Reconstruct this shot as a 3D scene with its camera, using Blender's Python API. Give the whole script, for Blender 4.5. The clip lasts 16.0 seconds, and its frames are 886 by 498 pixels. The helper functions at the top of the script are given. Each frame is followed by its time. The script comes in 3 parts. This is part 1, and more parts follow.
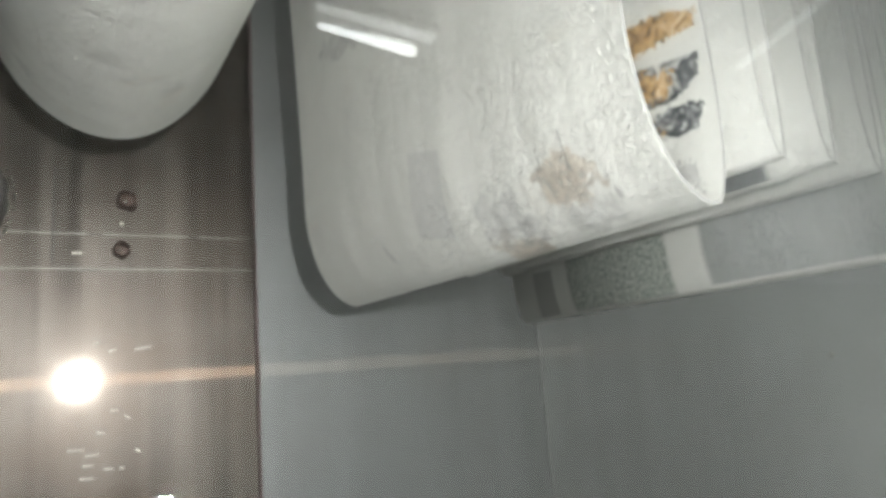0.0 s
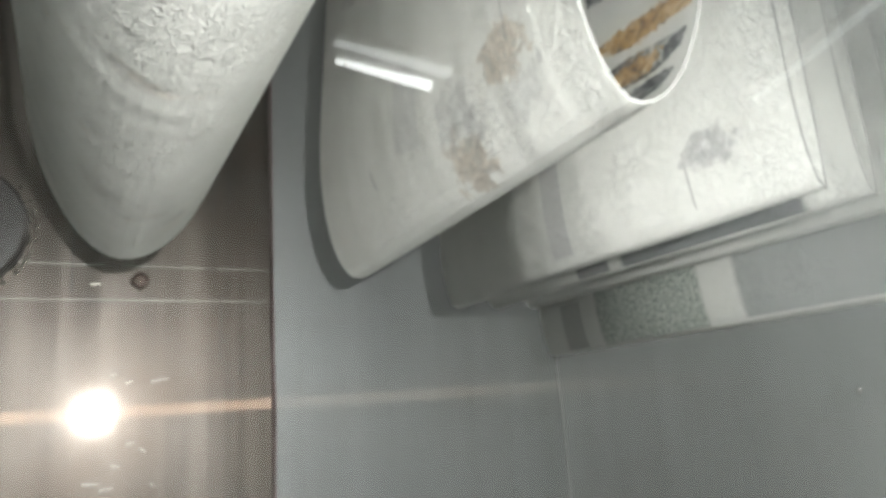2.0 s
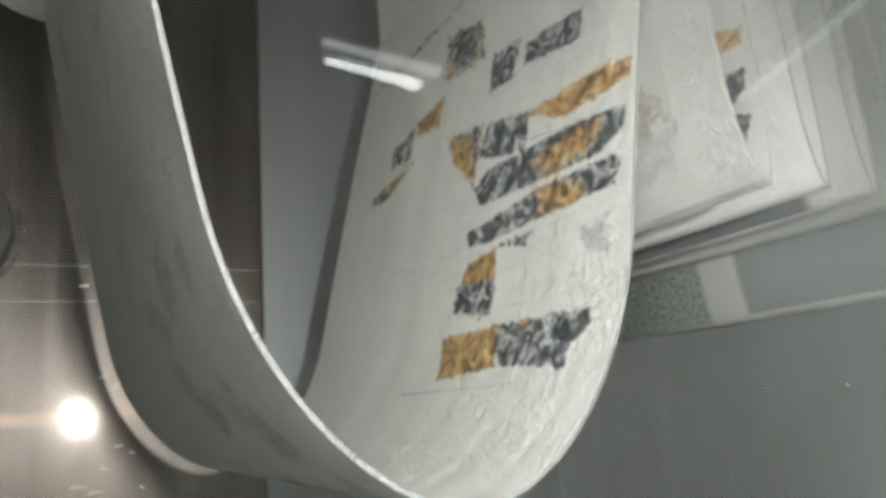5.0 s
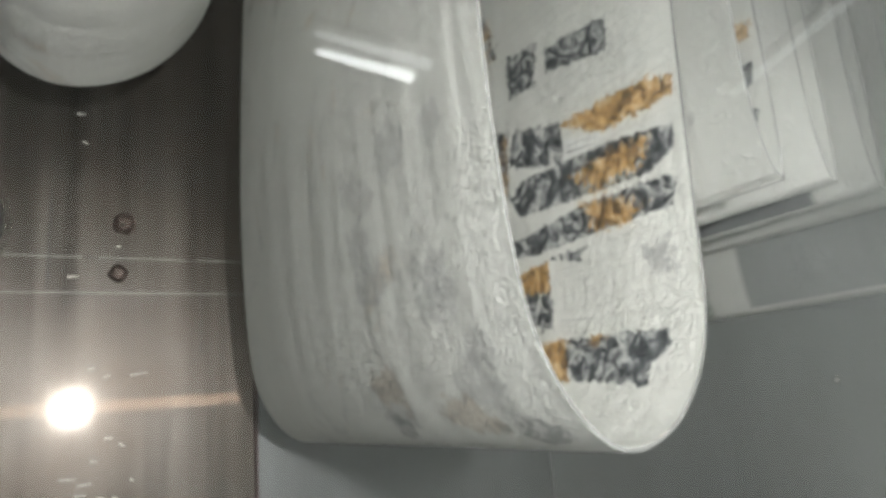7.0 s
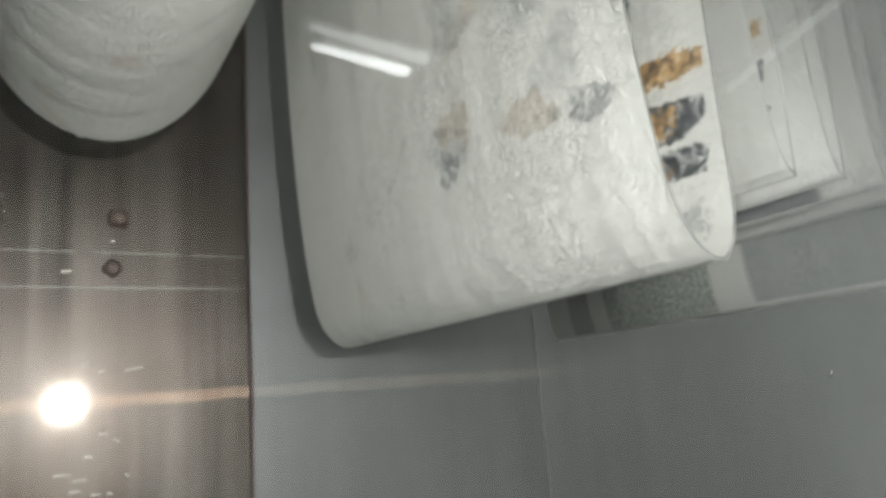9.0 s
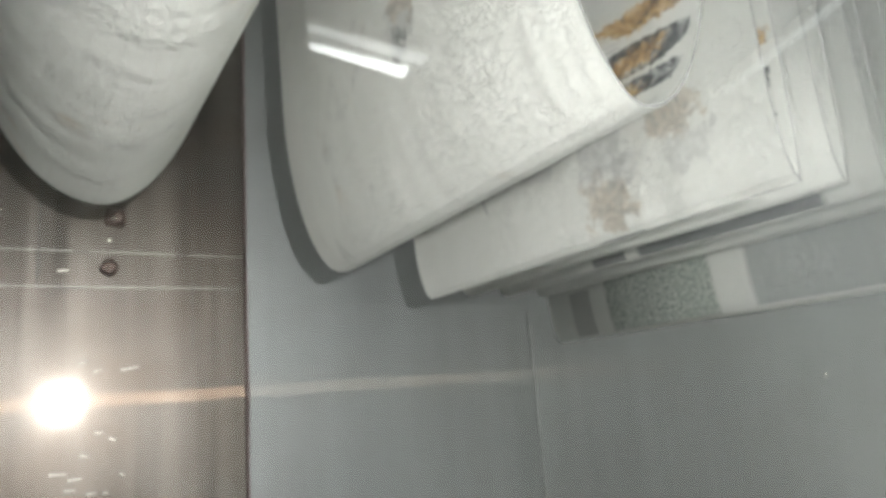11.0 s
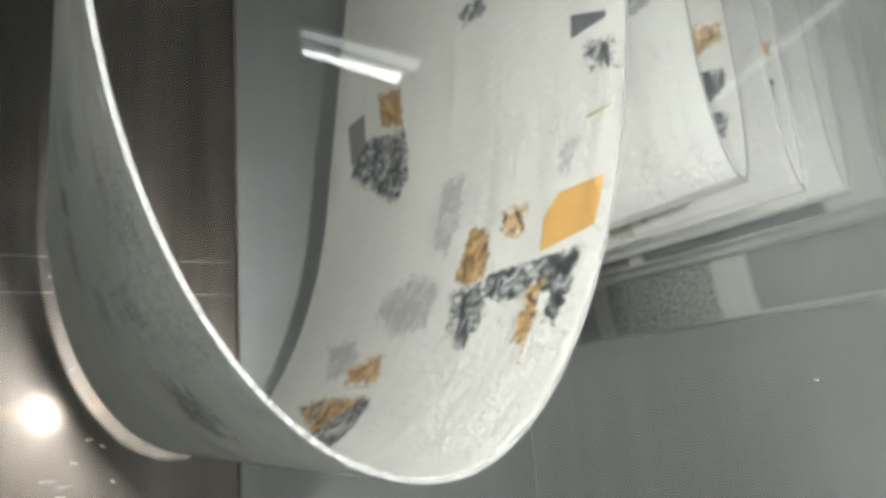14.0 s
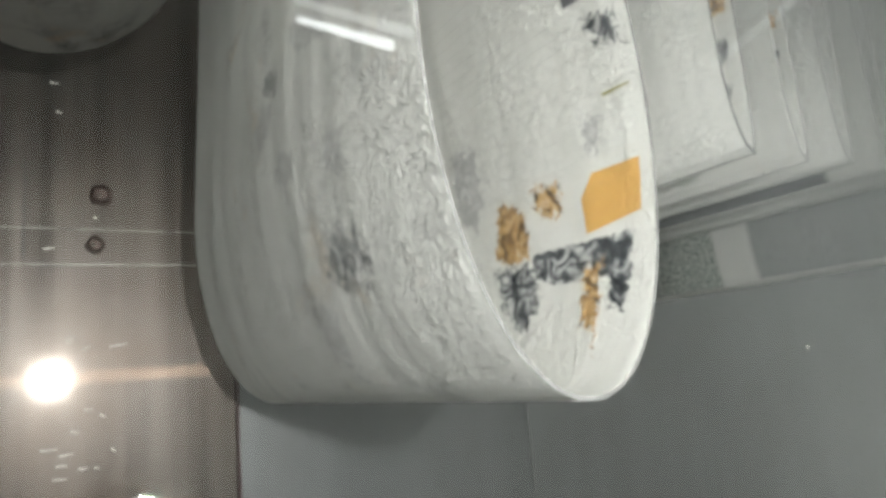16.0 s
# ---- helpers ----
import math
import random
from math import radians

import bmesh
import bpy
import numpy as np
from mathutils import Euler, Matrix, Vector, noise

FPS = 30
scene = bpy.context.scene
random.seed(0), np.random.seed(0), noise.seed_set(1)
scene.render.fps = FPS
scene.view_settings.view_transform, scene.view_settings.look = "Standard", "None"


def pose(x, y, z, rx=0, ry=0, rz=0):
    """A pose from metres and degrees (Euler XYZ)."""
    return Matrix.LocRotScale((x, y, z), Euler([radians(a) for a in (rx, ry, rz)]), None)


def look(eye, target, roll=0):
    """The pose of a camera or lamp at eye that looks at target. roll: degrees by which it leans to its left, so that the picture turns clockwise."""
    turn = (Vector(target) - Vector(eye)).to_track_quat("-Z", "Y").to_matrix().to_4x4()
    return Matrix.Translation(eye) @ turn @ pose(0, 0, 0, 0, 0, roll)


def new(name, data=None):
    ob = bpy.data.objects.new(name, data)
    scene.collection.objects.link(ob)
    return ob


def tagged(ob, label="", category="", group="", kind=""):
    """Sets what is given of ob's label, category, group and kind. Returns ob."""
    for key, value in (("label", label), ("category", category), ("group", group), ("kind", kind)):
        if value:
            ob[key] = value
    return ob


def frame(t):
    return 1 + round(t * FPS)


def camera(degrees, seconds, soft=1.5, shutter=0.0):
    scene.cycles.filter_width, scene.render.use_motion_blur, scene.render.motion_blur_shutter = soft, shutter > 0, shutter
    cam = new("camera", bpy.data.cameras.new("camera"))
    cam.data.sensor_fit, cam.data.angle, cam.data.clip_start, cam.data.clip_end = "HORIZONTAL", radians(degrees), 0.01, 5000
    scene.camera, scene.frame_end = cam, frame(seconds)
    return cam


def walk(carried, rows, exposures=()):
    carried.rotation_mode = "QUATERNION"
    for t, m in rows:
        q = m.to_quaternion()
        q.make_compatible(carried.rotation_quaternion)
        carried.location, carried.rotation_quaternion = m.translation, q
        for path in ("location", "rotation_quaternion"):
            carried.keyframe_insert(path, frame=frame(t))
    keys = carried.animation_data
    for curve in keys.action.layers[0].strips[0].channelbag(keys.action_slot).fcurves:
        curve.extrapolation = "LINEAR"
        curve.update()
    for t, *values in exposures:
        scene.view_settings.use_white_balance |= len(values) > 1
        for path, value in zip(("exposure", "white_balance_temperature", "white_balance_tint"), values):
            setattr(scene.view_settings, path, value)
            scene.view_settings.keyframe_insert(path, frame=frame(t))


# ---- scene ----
cam = camera(65.0, 16.0, soft=4.0)
walk(cam, [
    (0.0, pose(0.000, 0.000, 1.200, 100.38, 4.21, -29.24)),
    (0.5, pose(0.000, 0.002, 1.200, 100.70, 4.23, -28.52)),
    (1.0, pose(0.000, 0.004, 1.200, 101.43, 3.71, -27.96)),
    (1.5, pose(0.000, 0.006, 1.200, 101.71, 3.75, -28.05)),
    (2.0, pose(0.000, 0.006, 1.200, 103.18, 3.91, -28.02)),
    (2.5, pose(0.000, 0.006, 1.200, 105.49, 4.03, -28.08)),
    (3.0, pose(0.000, 0.006, 1.200, 104.51, 4.73, -27.60)),
    (3.5, pose(0.000, 0.006, 1.200, 103.82, 4.44, -27.78)),
    (3.7, pose(0.000, 0.006, 1.200, 103.95, 4.38, -28.64)),
    (6.0, pose(0.000, 0.007, 1.200, 102.41, 4.42, -28.75)),
    (6.5, pose(0.000, 0.009, 1.200, 102.35, 4.23, -29.22)),
    (7.0, pose(0.000, 0.010, 1.200, 102.45, 4.32, -29.52)),
    (7.5, pose(0.000, 0.011, 1.200, 102.35, 4.54, -29.46)),
    (8.0, pose(0.000, 0.011, 1.200, 102.21, 4.36, -29.71)),
    (8.5, pose(0.000, 0.011, 1.200, 102.20, 4.45, -30.01)),
    (9.0, pose(0.000, 0.012, 1.200, 102.03, 4.38, -29.92)),
    (11.5, pose(0.000, 0.010, 1.200, 102.09, 4.08, -30.28)),
    (12.0, pose(0.000, 0.010, 1.200, 102.25, 4.16, -30.41)),
    (12.5, pose(0.000, 0.009, 1.200, 102.35, 4.17, -30.21)),
    (13.0, pose(0.000, 0.009, 1.200, 102.30, 4.15, -30.41)),
    (13.5, pose(0.000, 0.008, 1.200, 102.38, 4.14, -30.69)),
    (14.0, pose(0.000, 0.008, 1.200, 102.44, 4.33, -30.73)),
    (14.5, pose(0.000, 0.007, 1.200, 101.69, 4.38, -30.46)),
    (15.0, pose(0.000, 0.006, 1.200, 100.58, 4.95, -30.04)),
    (15.2, pose(0.000, 0.006, 1.200, 100.00, 4.84, -30.26)),
    (15.5, pose(0.000, 0.006, 1.200, 99.94, 4.69, -30.69)),
    (16.0, pose(0.000, 0.006, 1.200, 99.91, 4.61, -31.00)),
], exposures=[(0.0, 0.0), (0.5, 0.12), (2.0, 0.2), (3.5, 0.15), (5.8, -0.3), (6.5, -0.22), (7.5, -0.3), (8.5, -0.25), (9.2, -0.15),
              (11.5, 0.35), (12.5, 0.35), (13.5, 0.22), (14.0, 0.2), (14.5, -0.05), (15.0, -0.12), (16.0, -0.15)])

# ---- light ----
world = bpy.data.worlds.new("world")
scene.world = world
world.use_nodes = True
world.node_tree.nodes["Background"].inputs[0].default_value = (0.55, 0.6, 0.58, 1)
world.node_tree.nodes["Background"].inputs[1].default_value = 0.05


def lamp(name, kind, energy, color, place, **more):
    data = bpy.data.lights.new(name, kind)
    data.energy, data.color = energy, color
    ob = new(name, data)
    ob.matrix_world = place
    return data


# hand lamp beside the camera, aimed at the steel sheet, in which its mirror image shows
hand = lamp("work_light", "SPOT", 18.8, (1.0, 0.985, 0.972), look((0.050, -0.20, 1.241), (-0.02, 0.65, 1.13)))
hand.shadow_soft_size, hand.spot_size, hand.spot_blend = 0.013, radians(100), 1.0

# ---- node helpers ----


class Nodes:
    def __init__(self, name):
        self.mat = bpy.data.materials.new(name)
        self.mat.use_nodes = True
        self.tree = self.mat.node_tree
        self.bsdf = self.tree.nodes["Principled BSDF"]

    def node(self, kind, inputs=(), **props):
        n = self.tree.nodes.new(kind)
        for key, value in props.items():
            setattr(n, key, value)
        for key, value in dict(inputs).items():
            self.put(n.inputs[key], value)
        return n

    def put(self, socket, value):
        if isinstance(value, bpy.types.NodeSocket):
            self.tree.links.new(value, socket)
        else:
            socket.default_value = value

    def math(self, op, a, b=0.0, clamp=False):
        n = self.node("ShaderNodeMath", {0: a, 1: b}, operation=op, use_clamp=clamp)
        return n.outputs[0]

    def coords(self, kind="Object", scale=(1, 1, 1), turn=0.0, shift=(0, 0, 0)):
        c = self.node("ShaderNodeTexCoord")
        m = self.node("ShaderNodeMapping", {"Vector": c.outputs[kind], "Scale": scale,
                                            "Rotation": (0, 0, turn), "Location": shift})
        return m.outputs[0]

    def noise(self, vec, scale, detail=4.0, rough=0.55, twist=0.0):
        n = self.node("ShaderNodeTexNoise", {"Vector": vec, "Scale": scale, "Detail": detail,
                                             "Roughness": rough, "Distortion": twist})
        return n.outputs[0]

    def ramp(self, fac, stops, interpolation="LINEAR"):
        n = self.node("ShaderNodeValToRGB", {0: fac})
        e = n.color_ramp.elements
        n.color_ramp.interpolation = interpolation
        while len(e) < len(stops):
            e.new(0.5)
        for el, (p, c) in zip(e, stops):
            el.position = p
            el.color = (*c, 1) if len(c) == 3 else c
        return n.outputs[0]

    def mix(self, fac, a, b, blend="MIX"):
        n = self.node("ShaderNodeMix", {0: fac}, data_type="RGBA", blend_type=blend)
        self.put(n.inputs[6], a)
        self.put(n.inputs[7], b)
        return n.outputs[2]

    def bump(self, height, strength, distance):
        n = self.node("ShaderNodeBump", {"Height": height, "Strength": strength, "Distance": distance})
        self.put(self.bsdf.inputs["Normal"], n.outputs[0])

    def set(self, **values):
        for key, value in values.items():
            self.put(self.bsdf.inputs[key.replace("_", " ")], value)
        return self


def grey(v):
    return (v, v, v)


def steel(name, tint, rough, streak_scale, dark, sharp, sweep, stain):
    """Rolled steel sheet, brushed upright: a broad sheen, a sharper one and a sideways sweep."""
    m = Nodes(name)
    long = m.coords("Object", (1, 1, 0.02))
    fine = m.noise(long, streak_scale, 5, 0.7)
    wide = m.noise(m.coords("Object", (1, 1, 0.05)), 26, 3, 0.6)
    blotch = m.noise(m.coords("Object"), 9, 5, 0.6, 0.4)
    f = m.math("ADD", m.math("MULTIPLY", fine, 0.35), m.math("MULTIPLY", wide, 0.65))
    col = m.ramp(f, [(0.38, tuple(c * dark for c in tint)), (0.6, tint)])
    dirt = m.math("MULTIPLY", m.math("SUBTRACT", blotch, 0.42), 3.0, True)
    col = m.mix(m.math("MULTIPLY", dirt, stain), col, (tint[0] * 0.5, tint[1] * 0.42, tint[2] * 0.36, 1))
    r = m.math("ADD", rough - 0.1, m.math("MULTIPLY", wide, 0.2))
    m.set(Base_Color=col, Metallic=1.0, Roughness=r)
    dents = m.noise(m.coords("Object", (1, 1, 0.6)), 45, 3, 0.6)
    m.bump(dents, 0.035, 0.0012)
    normal = m.bsdf.inputs["Normal"].links[0].from_socket
    tangent = m.node("ShaderNodeCombineXYZ", {0: 0.0, 1: 0.0, 2: 1.0}).outputs[0]
    keen = m.node("ShaderNodeBsdfAnisotropic", {"Color": col, "Roughness": 0.095, "Normal": normal}).outputs[0]
    warm = m.mix(1.0, col, (1.0, 0.74, 0.55, 1), "MULTIPLY")
    flat = m.node("ShaderNodeBsdfAnisotropic", {"Color": warm, "Roughness": 0.17, "Anisotropy": 0.96,
                                                "Rotation": 0.0, "Tangent": tangent}).outputs[0]
    one = m.node("ShaderNodeMixShader", {0: sharp, 1: m.bsdf.outputs[0], 2: keen}).outputs[0]
    two = m.node("ShaderNodeMixShader", {0: sweep, 1: one, 2: flat}).outputs[0]
    m.put(m.tree.nodes["Material Output"].inputs["Surface"], two)
    return m.mat


def plain(name, color, rough=0.5, metal=0.0, scale=60, vary=0.25, bump=0.0):
    m = Nodes(name)
    n = m.noise(m.coords("Object"), scale, 5, 0.6)
    w = m.noise(m.coords("Object"), scale * 0.12, 3, 0.5)
    f = m.math("ADD", m.math("MULTIPLY", n, 0.6), m.math("MULTIPLY", w, 0.4))
    col = m.ramp(f, [(0.25, tuple(c * (1 - vary) for c in color)), (0.75, tuple(min(1, c * (1 + vary * 0.6)) for c in color))])
    m.set(Base_Color=col, Roughness=rough, Metallic=metal)
    if bump:
        m.bump(n, 0.5, bump)
    return m.mat


def paper(name, blocks, ghost=0.0, grain=0.10, base=(0.72, 0.72, 0.68), seed=0.0, wrinkle=1.0, smear=0.0, shapes=()):
    """Newsprint in page coordinates: u runs down the sheet, v across it, both in metres.
    blocks: (u, v, half u, half v, turn, shape, ink), shape 0 box, 2 blot.
    shapes: (ink, raggedness in metres, corners), outlines of printed pictures."""
    m = Nodes(name)
    uv = m.node("ShaderNodeUVMap", uv_map="page").outputs[0]
    moved = m.node("ShaderNodeVectorMath", {0: uv, 1: (seed, seed * 0.7, seed * 1.3)}, operation="ADD").outputs[0]
    fibre = m.noise(moved, 900, 3, 0.6)
    soft = m.noise(moved, 16, 4, 0.6)
    streak_map = m.node("ShaderNodeMapping", {"Vector": moved, "Scale": (0.12, 1, 1)}).outputs[0]
    streak = m.noise(streak_map, 55, 3, 0.5)
    tone = m.math("ADD", m.math("MULTIPLY", soft, 0.6), m.math("MULTIPLY", streak, 0.4))
    col = m.ramp(tone, [(0.3, tuple(c * 0.9 for c in base)), (0.65, base)])
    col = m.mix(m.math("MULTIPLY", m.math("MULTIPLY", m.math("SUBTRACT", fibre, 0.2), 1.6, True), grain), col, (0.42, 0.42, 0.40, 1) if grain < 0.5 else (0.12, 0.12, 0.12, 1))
    picture = m.noise(moved, 105, 7, 0.62, 1.6)
    hue = m.noise(moved, 26, 3, 0.55, 0.5)
    dark = m.ramp(picture, [(0.40, (0.03, 0.034, 0.04)), (0.49, (0.085, 0.09, 0.098)), (0.55, (0.30, 0.305, 0.305)), (0.64, (0.60, 0.60, 0.58))])
    amber = m.ramp(picture, [(0.36, (0.06, 0.045, 0.03)), (0.44, (0.24, 0.14, 0.055)), (0.53, (0.50, 0.30, 0.11)), (0.68, (0.66, 0.54, 0.36))])
    sep = m.node("ShaderNodeSeparateXYZ", {0: uv})
    u, v = sep.outputs[0], sep.outputs[1]
    rag = m.noise(moved, 90, 4, 0.65)
    if smear:
        where = m.noise(moved, 13, 5, 0.62, 0.8)
        mark = m.math("MULTIPLY", m.math("SUBTRACT", where, 0.56), 7.0, True)
        faint = m.mix(m.math("MULTIPLY", m.math("SUBTRACT", hue, 0.5), 10.0, True), dark, amber)
        col = m.mix(m.math("MULTIPLY", mark, smear), col, faint)
    def inked(ink):
        """Colour of one kind of printing."""
        if ink == "dark":
            return dark
        if ink == "amber":
            return amber
        if ink == "amber_flat":
            return m.mix(m.math("MULTIPLY", soft, 0.3), (0.60, 0.34, 0.09, 1), (0.66, 0.43, 0.16, 1))
        if ink == "mixed":
            return m.mix(m.math("MULTIPLY", m.math("SUBTRACT", hue, 0.50), 12.0, True), dark, amber)
        if ink == "printed":
            return m.ramp(m.noise(moved, 340, 4, 0.7), [(0.38, (0.13, 0.15, 0.14)), (0.50, (0.34, 0.37, 0.33)), (0.60, (0.56, 0.58, 0.54))])
        if ink == "stain":
            return m.mix(0.35, m.mix(0.55, dark, (0.50, 0.47, 0.41, 1)), amber)
        if ink == "pale":
            return m.mix(0.62, dark, (0.62, 0.62, 0.60, 1))
        return (*ink, 1)

    for cu, cv, hu, hv, turn, shape, ink in blocks:
        c, s = math.cos(radians(turn)), math.sin(radians(turn))
        du, dv = m.math("SUBTRACT", u, cu), m.math("SUBTRACT", v, cv)
        a = m.math("ABSOLUTE", m.math("DIVIDE", m.math("ADD", m.math("MULTIPLY", du, c), m.math("MULTIPLY", dv, s)), hu))
        b = m.math("ABSOLUTE", m.math("DIVIDE", m.math("SUBTRACT", m.math("MULTIPLY", dv, c), m.math("MULTIPLY", du, s)), hv))
        if shape == 0:
            d = m.math("MAXIMUM", a, b)
            sharp = 14.0
        else:
            d = m.math("ADD", m.math("SQRT", m.math("ADD", m.math("MULTIPLY", a, a), m.math("MULTIPLY", b, b))),
                       m.math("MULTIPLY", m.math("SUBTRACT", rag, 0.5), 2.6))
            sharp = 4.0
        if shape < 2 and ink in ("dark", "amber", "mixed"):
            d = m.math("ADD", d, m.math("MULTIPLY", m.math("SUBTRACT", rag, 0.5), 0.5))
        mask = m.math("MULTIPLY", m.math("SUBTRACT", 1.0, d), sharp, True)
        ink_col = inked(ink)
        if ghost:
            mask = m.math("MULTIPLY", mask, ghost)
        col = m.mix(mask, col, ink_col)
    fray = m.noise(moved, 150, 5, 0.7, 1.5)
    for ink, ragged, corners in shapes:
        far_out = None
        for (u0, v0), (u1, v1) in zip(corners, corners[1:] + corners[:1]):
            size = math.hypot(u1 - u0, v1 - v0)
            if size < 1e-5:
                continue
            out_u, out_v = (v1 - v0) / size, (u0 - u1) / size
            reach_out = m.node("ShaderNodeVectorMath", {0: uv, 1: (out_u, out_v, 0)}, operation="DOT_PRODUCT").outputs["Value"]
            side = m.math("SUBTRACT", reach_out, out_u * u0 + out_v * v0)
            far_out = side if far_out is None else m.math("MAXIMUM", far_out, side)
        if ragged:
            far_out = m.math("ADD", far_out, m.math("MULTIPLY", m.math("SUBTRACT", fray, 0.53), ragged * 4.0))
        mask = m.math("MULTIPLY", far_out, -1300.0 if ragged < 0.006 else -500.0, True)
        col = m.mix(mask, col, inked(ink))
    m.set(Base_Color=col, Roughness=0.62)
    m.bsdf.inputs["Specular IOR Level"].default_value = 0.25
    worm = m.noise(moved, 210, 2, 0.5, 1.2)
    ridge = m.math("SUBTRACT", 1.0, m.math("MULTIPLY", m.math("ABSOLUTE", m.math("SUBTRACT", worm, 0.5)), 9.0), True)
    patch = m.math("MULTIPLY", m.math("SUBTRACT", soft, 0.38), 4.0, True)
    crinkle = m.math("MULTIPLY", ridge, m.math("ADD", m.math("MULTIPLY", patch, 0.8), 0.2))
    wave = m.noise(streak_map, 38, 2, 0.5)
    h = m.math("ADD", m.math("MULTIPLY", crinkle, 0.36 * wrinkle), m.math("MULTIPLY", wave, 1.3))
    m.bump(h, 0.9, 0.0024)
    return m.mat

# ---- mesh helpers ----


def mesh(name, bm, materials, parent=None, label="", smooth=False):
    data = bpy.data.meshes.new(name)
    bm.normal_update()
    bm.to_mesh(data)
    bm.free()
    for one in materials if isinstance(materials, (list, tuple)) else [materials]:
        data.materials.append(one)
    if smooth:
        data.polygons.foreach_set("use_smooth", [True] * len(data.polygons))
    ob = new(name, data)
    if parent:
        ob.parent = parent
    return tagged(ob, label)


def part(name, bm, material, parent, label="", smooth=False):
    return mesh(name, bm, material, parent, label, smooth)


def box(lo, hi, bevel=0.0, bm=None, segments=2):
    own = bmesh.new()
    bmesh.ops.create_cube(own, size=1)
    size = [h - l for l, h in zip(lo, hi)]
    mid = [(h + l) / 2 for l, h in zip(lo, hi)]
    bmesh.ops.transform(own, matrix=Matrix.Translation(mid) @ Matrix.Diagonal((*size, 1)), verts=own.verts)
    if bevel:
        bmesh.ops.bevel(own, geom=own.edges[:], offset=bevel, segments=segments, affect="EDGES", profile=0.6)
    if bm is None:
        return own
    tmp = bpy.data.meshes.new("tmp")
    own.to_mesh(tmp)
    own.free()
    bm.from_mesh(tmp)
    bpy.data.meshes.remove(tmp)
    return bm


def rod(p, q, r, sides=16, r2=None):
    bm = bmesh.new()
    p, q = Vector(p), Vector(q)
    d = q - p
    m = Matrix.Translation((p + q) / 2) @ d.to_track_quat("Z", "Y").to_matrix().to_4x4()
    bmesh.ops.create_cone(bm, cap_ends=True, segments=sides, radius1=r, radius2=r if r2 is None else r2, depth=d.length, matrix=m)
    return bm


# ---- materials ----
STEEL = steel("brushed_steel", (0.152, 0.134, 0.119), 0.37, 160, 0.40, 0.22, 0.09, 0.6)
PANEL = steel("dull_grey_panel", (0.232, 0.239, 0.24), 0.60, 90, 0.85, 0.012, 0.017, 0.2)
RUST = plain("rusty_gap", (0.075, 0.045, 0.042), 0.8, 0.0, 200, 0.5, 0.002)
DARK = plain("dark_oily_metal", (0.022, 0.019, 0.017), 0.45, 0.0, 120, 0.4, 0.001)
RUSTBOLT = plain("rusty_bolt_steel", (0.07, 0.047, 0.038), 0.4, 0.5, 150, 0.5, 0.001)
PALE = plain("pale_line_metal", (0.42, 0.42, 0.41), 0.4, 0.8, 200, 0.2)
GLINT = plain("painted_glint_steel", (0.85, 0.82, 0.76), 0.35, 0.0, 200, 0.1)
BEADS = plain("shiny_bead_steel", (0.65, 0.62, 0.58), 0.15, 1.0, 300, 0.2)
WALLPAINT = plain("pale_green_wall_paint", (0.72, 0.74, 0.725), 0.6, 0.0, 30, 0.08)
CONCRETE = plain("concrete_floor", (0.3, 0.3, 0.29), 0.7, 0.0, 20, 0.2, 0.002)
CEILING = plain("white_ceiling_paint", (0.72, 0.74, 0.735), 0.7, 0.0, 20, 0.06)
WHITEMETAL = plain("white_enamel", (0.75, 0.75, 0.73), 0.4, 0.0, 40, 0.05)
glow = Nodes("added_panel_glow")
glow.set(Base_Color=(0.9, 0.9, 0.9, 1), Emission_Color=(1.0, 0.99, 0.97, 1), Emission_Strength=26.0)
GLOW = glow.mat
faint = Nodes("streak_glow")
faint.set(Base_Color=(0.9, 0.9, 0.9, 1), Emission_Color=(0.96, 1.0, 1.0, 1), Emission_Strength=8.0)
DIM = faint.mat
weak = Nodes("window_line_glow")
weak.set(Base_Color=(0.9, 0.9, 0.9, 1), Emission_Color=(0.92, 1.0, 0.97, 1), Emission_Strength=0.3)
WEAK = weak.mat
half = Nodes("faint_streak_glow")
half.set(Base_Color=(0.9, 0.9, 0.9, 1), Emission_Color=(0.96, 1.0, 1.0, 1), Emission_Strength=2.0)
PALEGLOW = half.mat
clear = Nodes("clear_acrylic")
clear.set(Base_Color=(0.97, 1.0, 0.985, 1), Roughness=0.0, Transmission_Weight=1.0, IOR=1.47)
# reflected haze painted into the window: pale diffuse colour, growing towards the right
haze_noise = clear.noise(clear.coords("Object"), 14, 4, 0.6, 0.6)
reach = clear.math("MULTIPLY", clear.math("SUBTRACT", clear.node("ShaderNodeSeparateXYZ", {0: clear.coords("Object")}).outputs[0], 0.10), 5.0, True)
haze_amount = clear.math("MULTIPLY", reach, clear.math("MULTIPLY", clear.math("ADD", haze_noise, 0.2), 0.048))
haze = clear.node("ShaderNodeBsdfDiffuse", {"Color": (0.62, 0.68, 0.68, 1)}).outputs[0]
hazed = clear.node("ShaderNodeMixShader", {0: haze_amount, 1: clear.bsdf.outputs[0], 2: haze}).outputs[0]
clear.put(clear.tree.nodes["Material Output"].inputs["Surface"], hazed)
GLASS = clear.mat

# ---- machine housing ----
WALL = 0.65


def setting(ob, label, category):
    return tagged(ob, label, category, kind="structure")


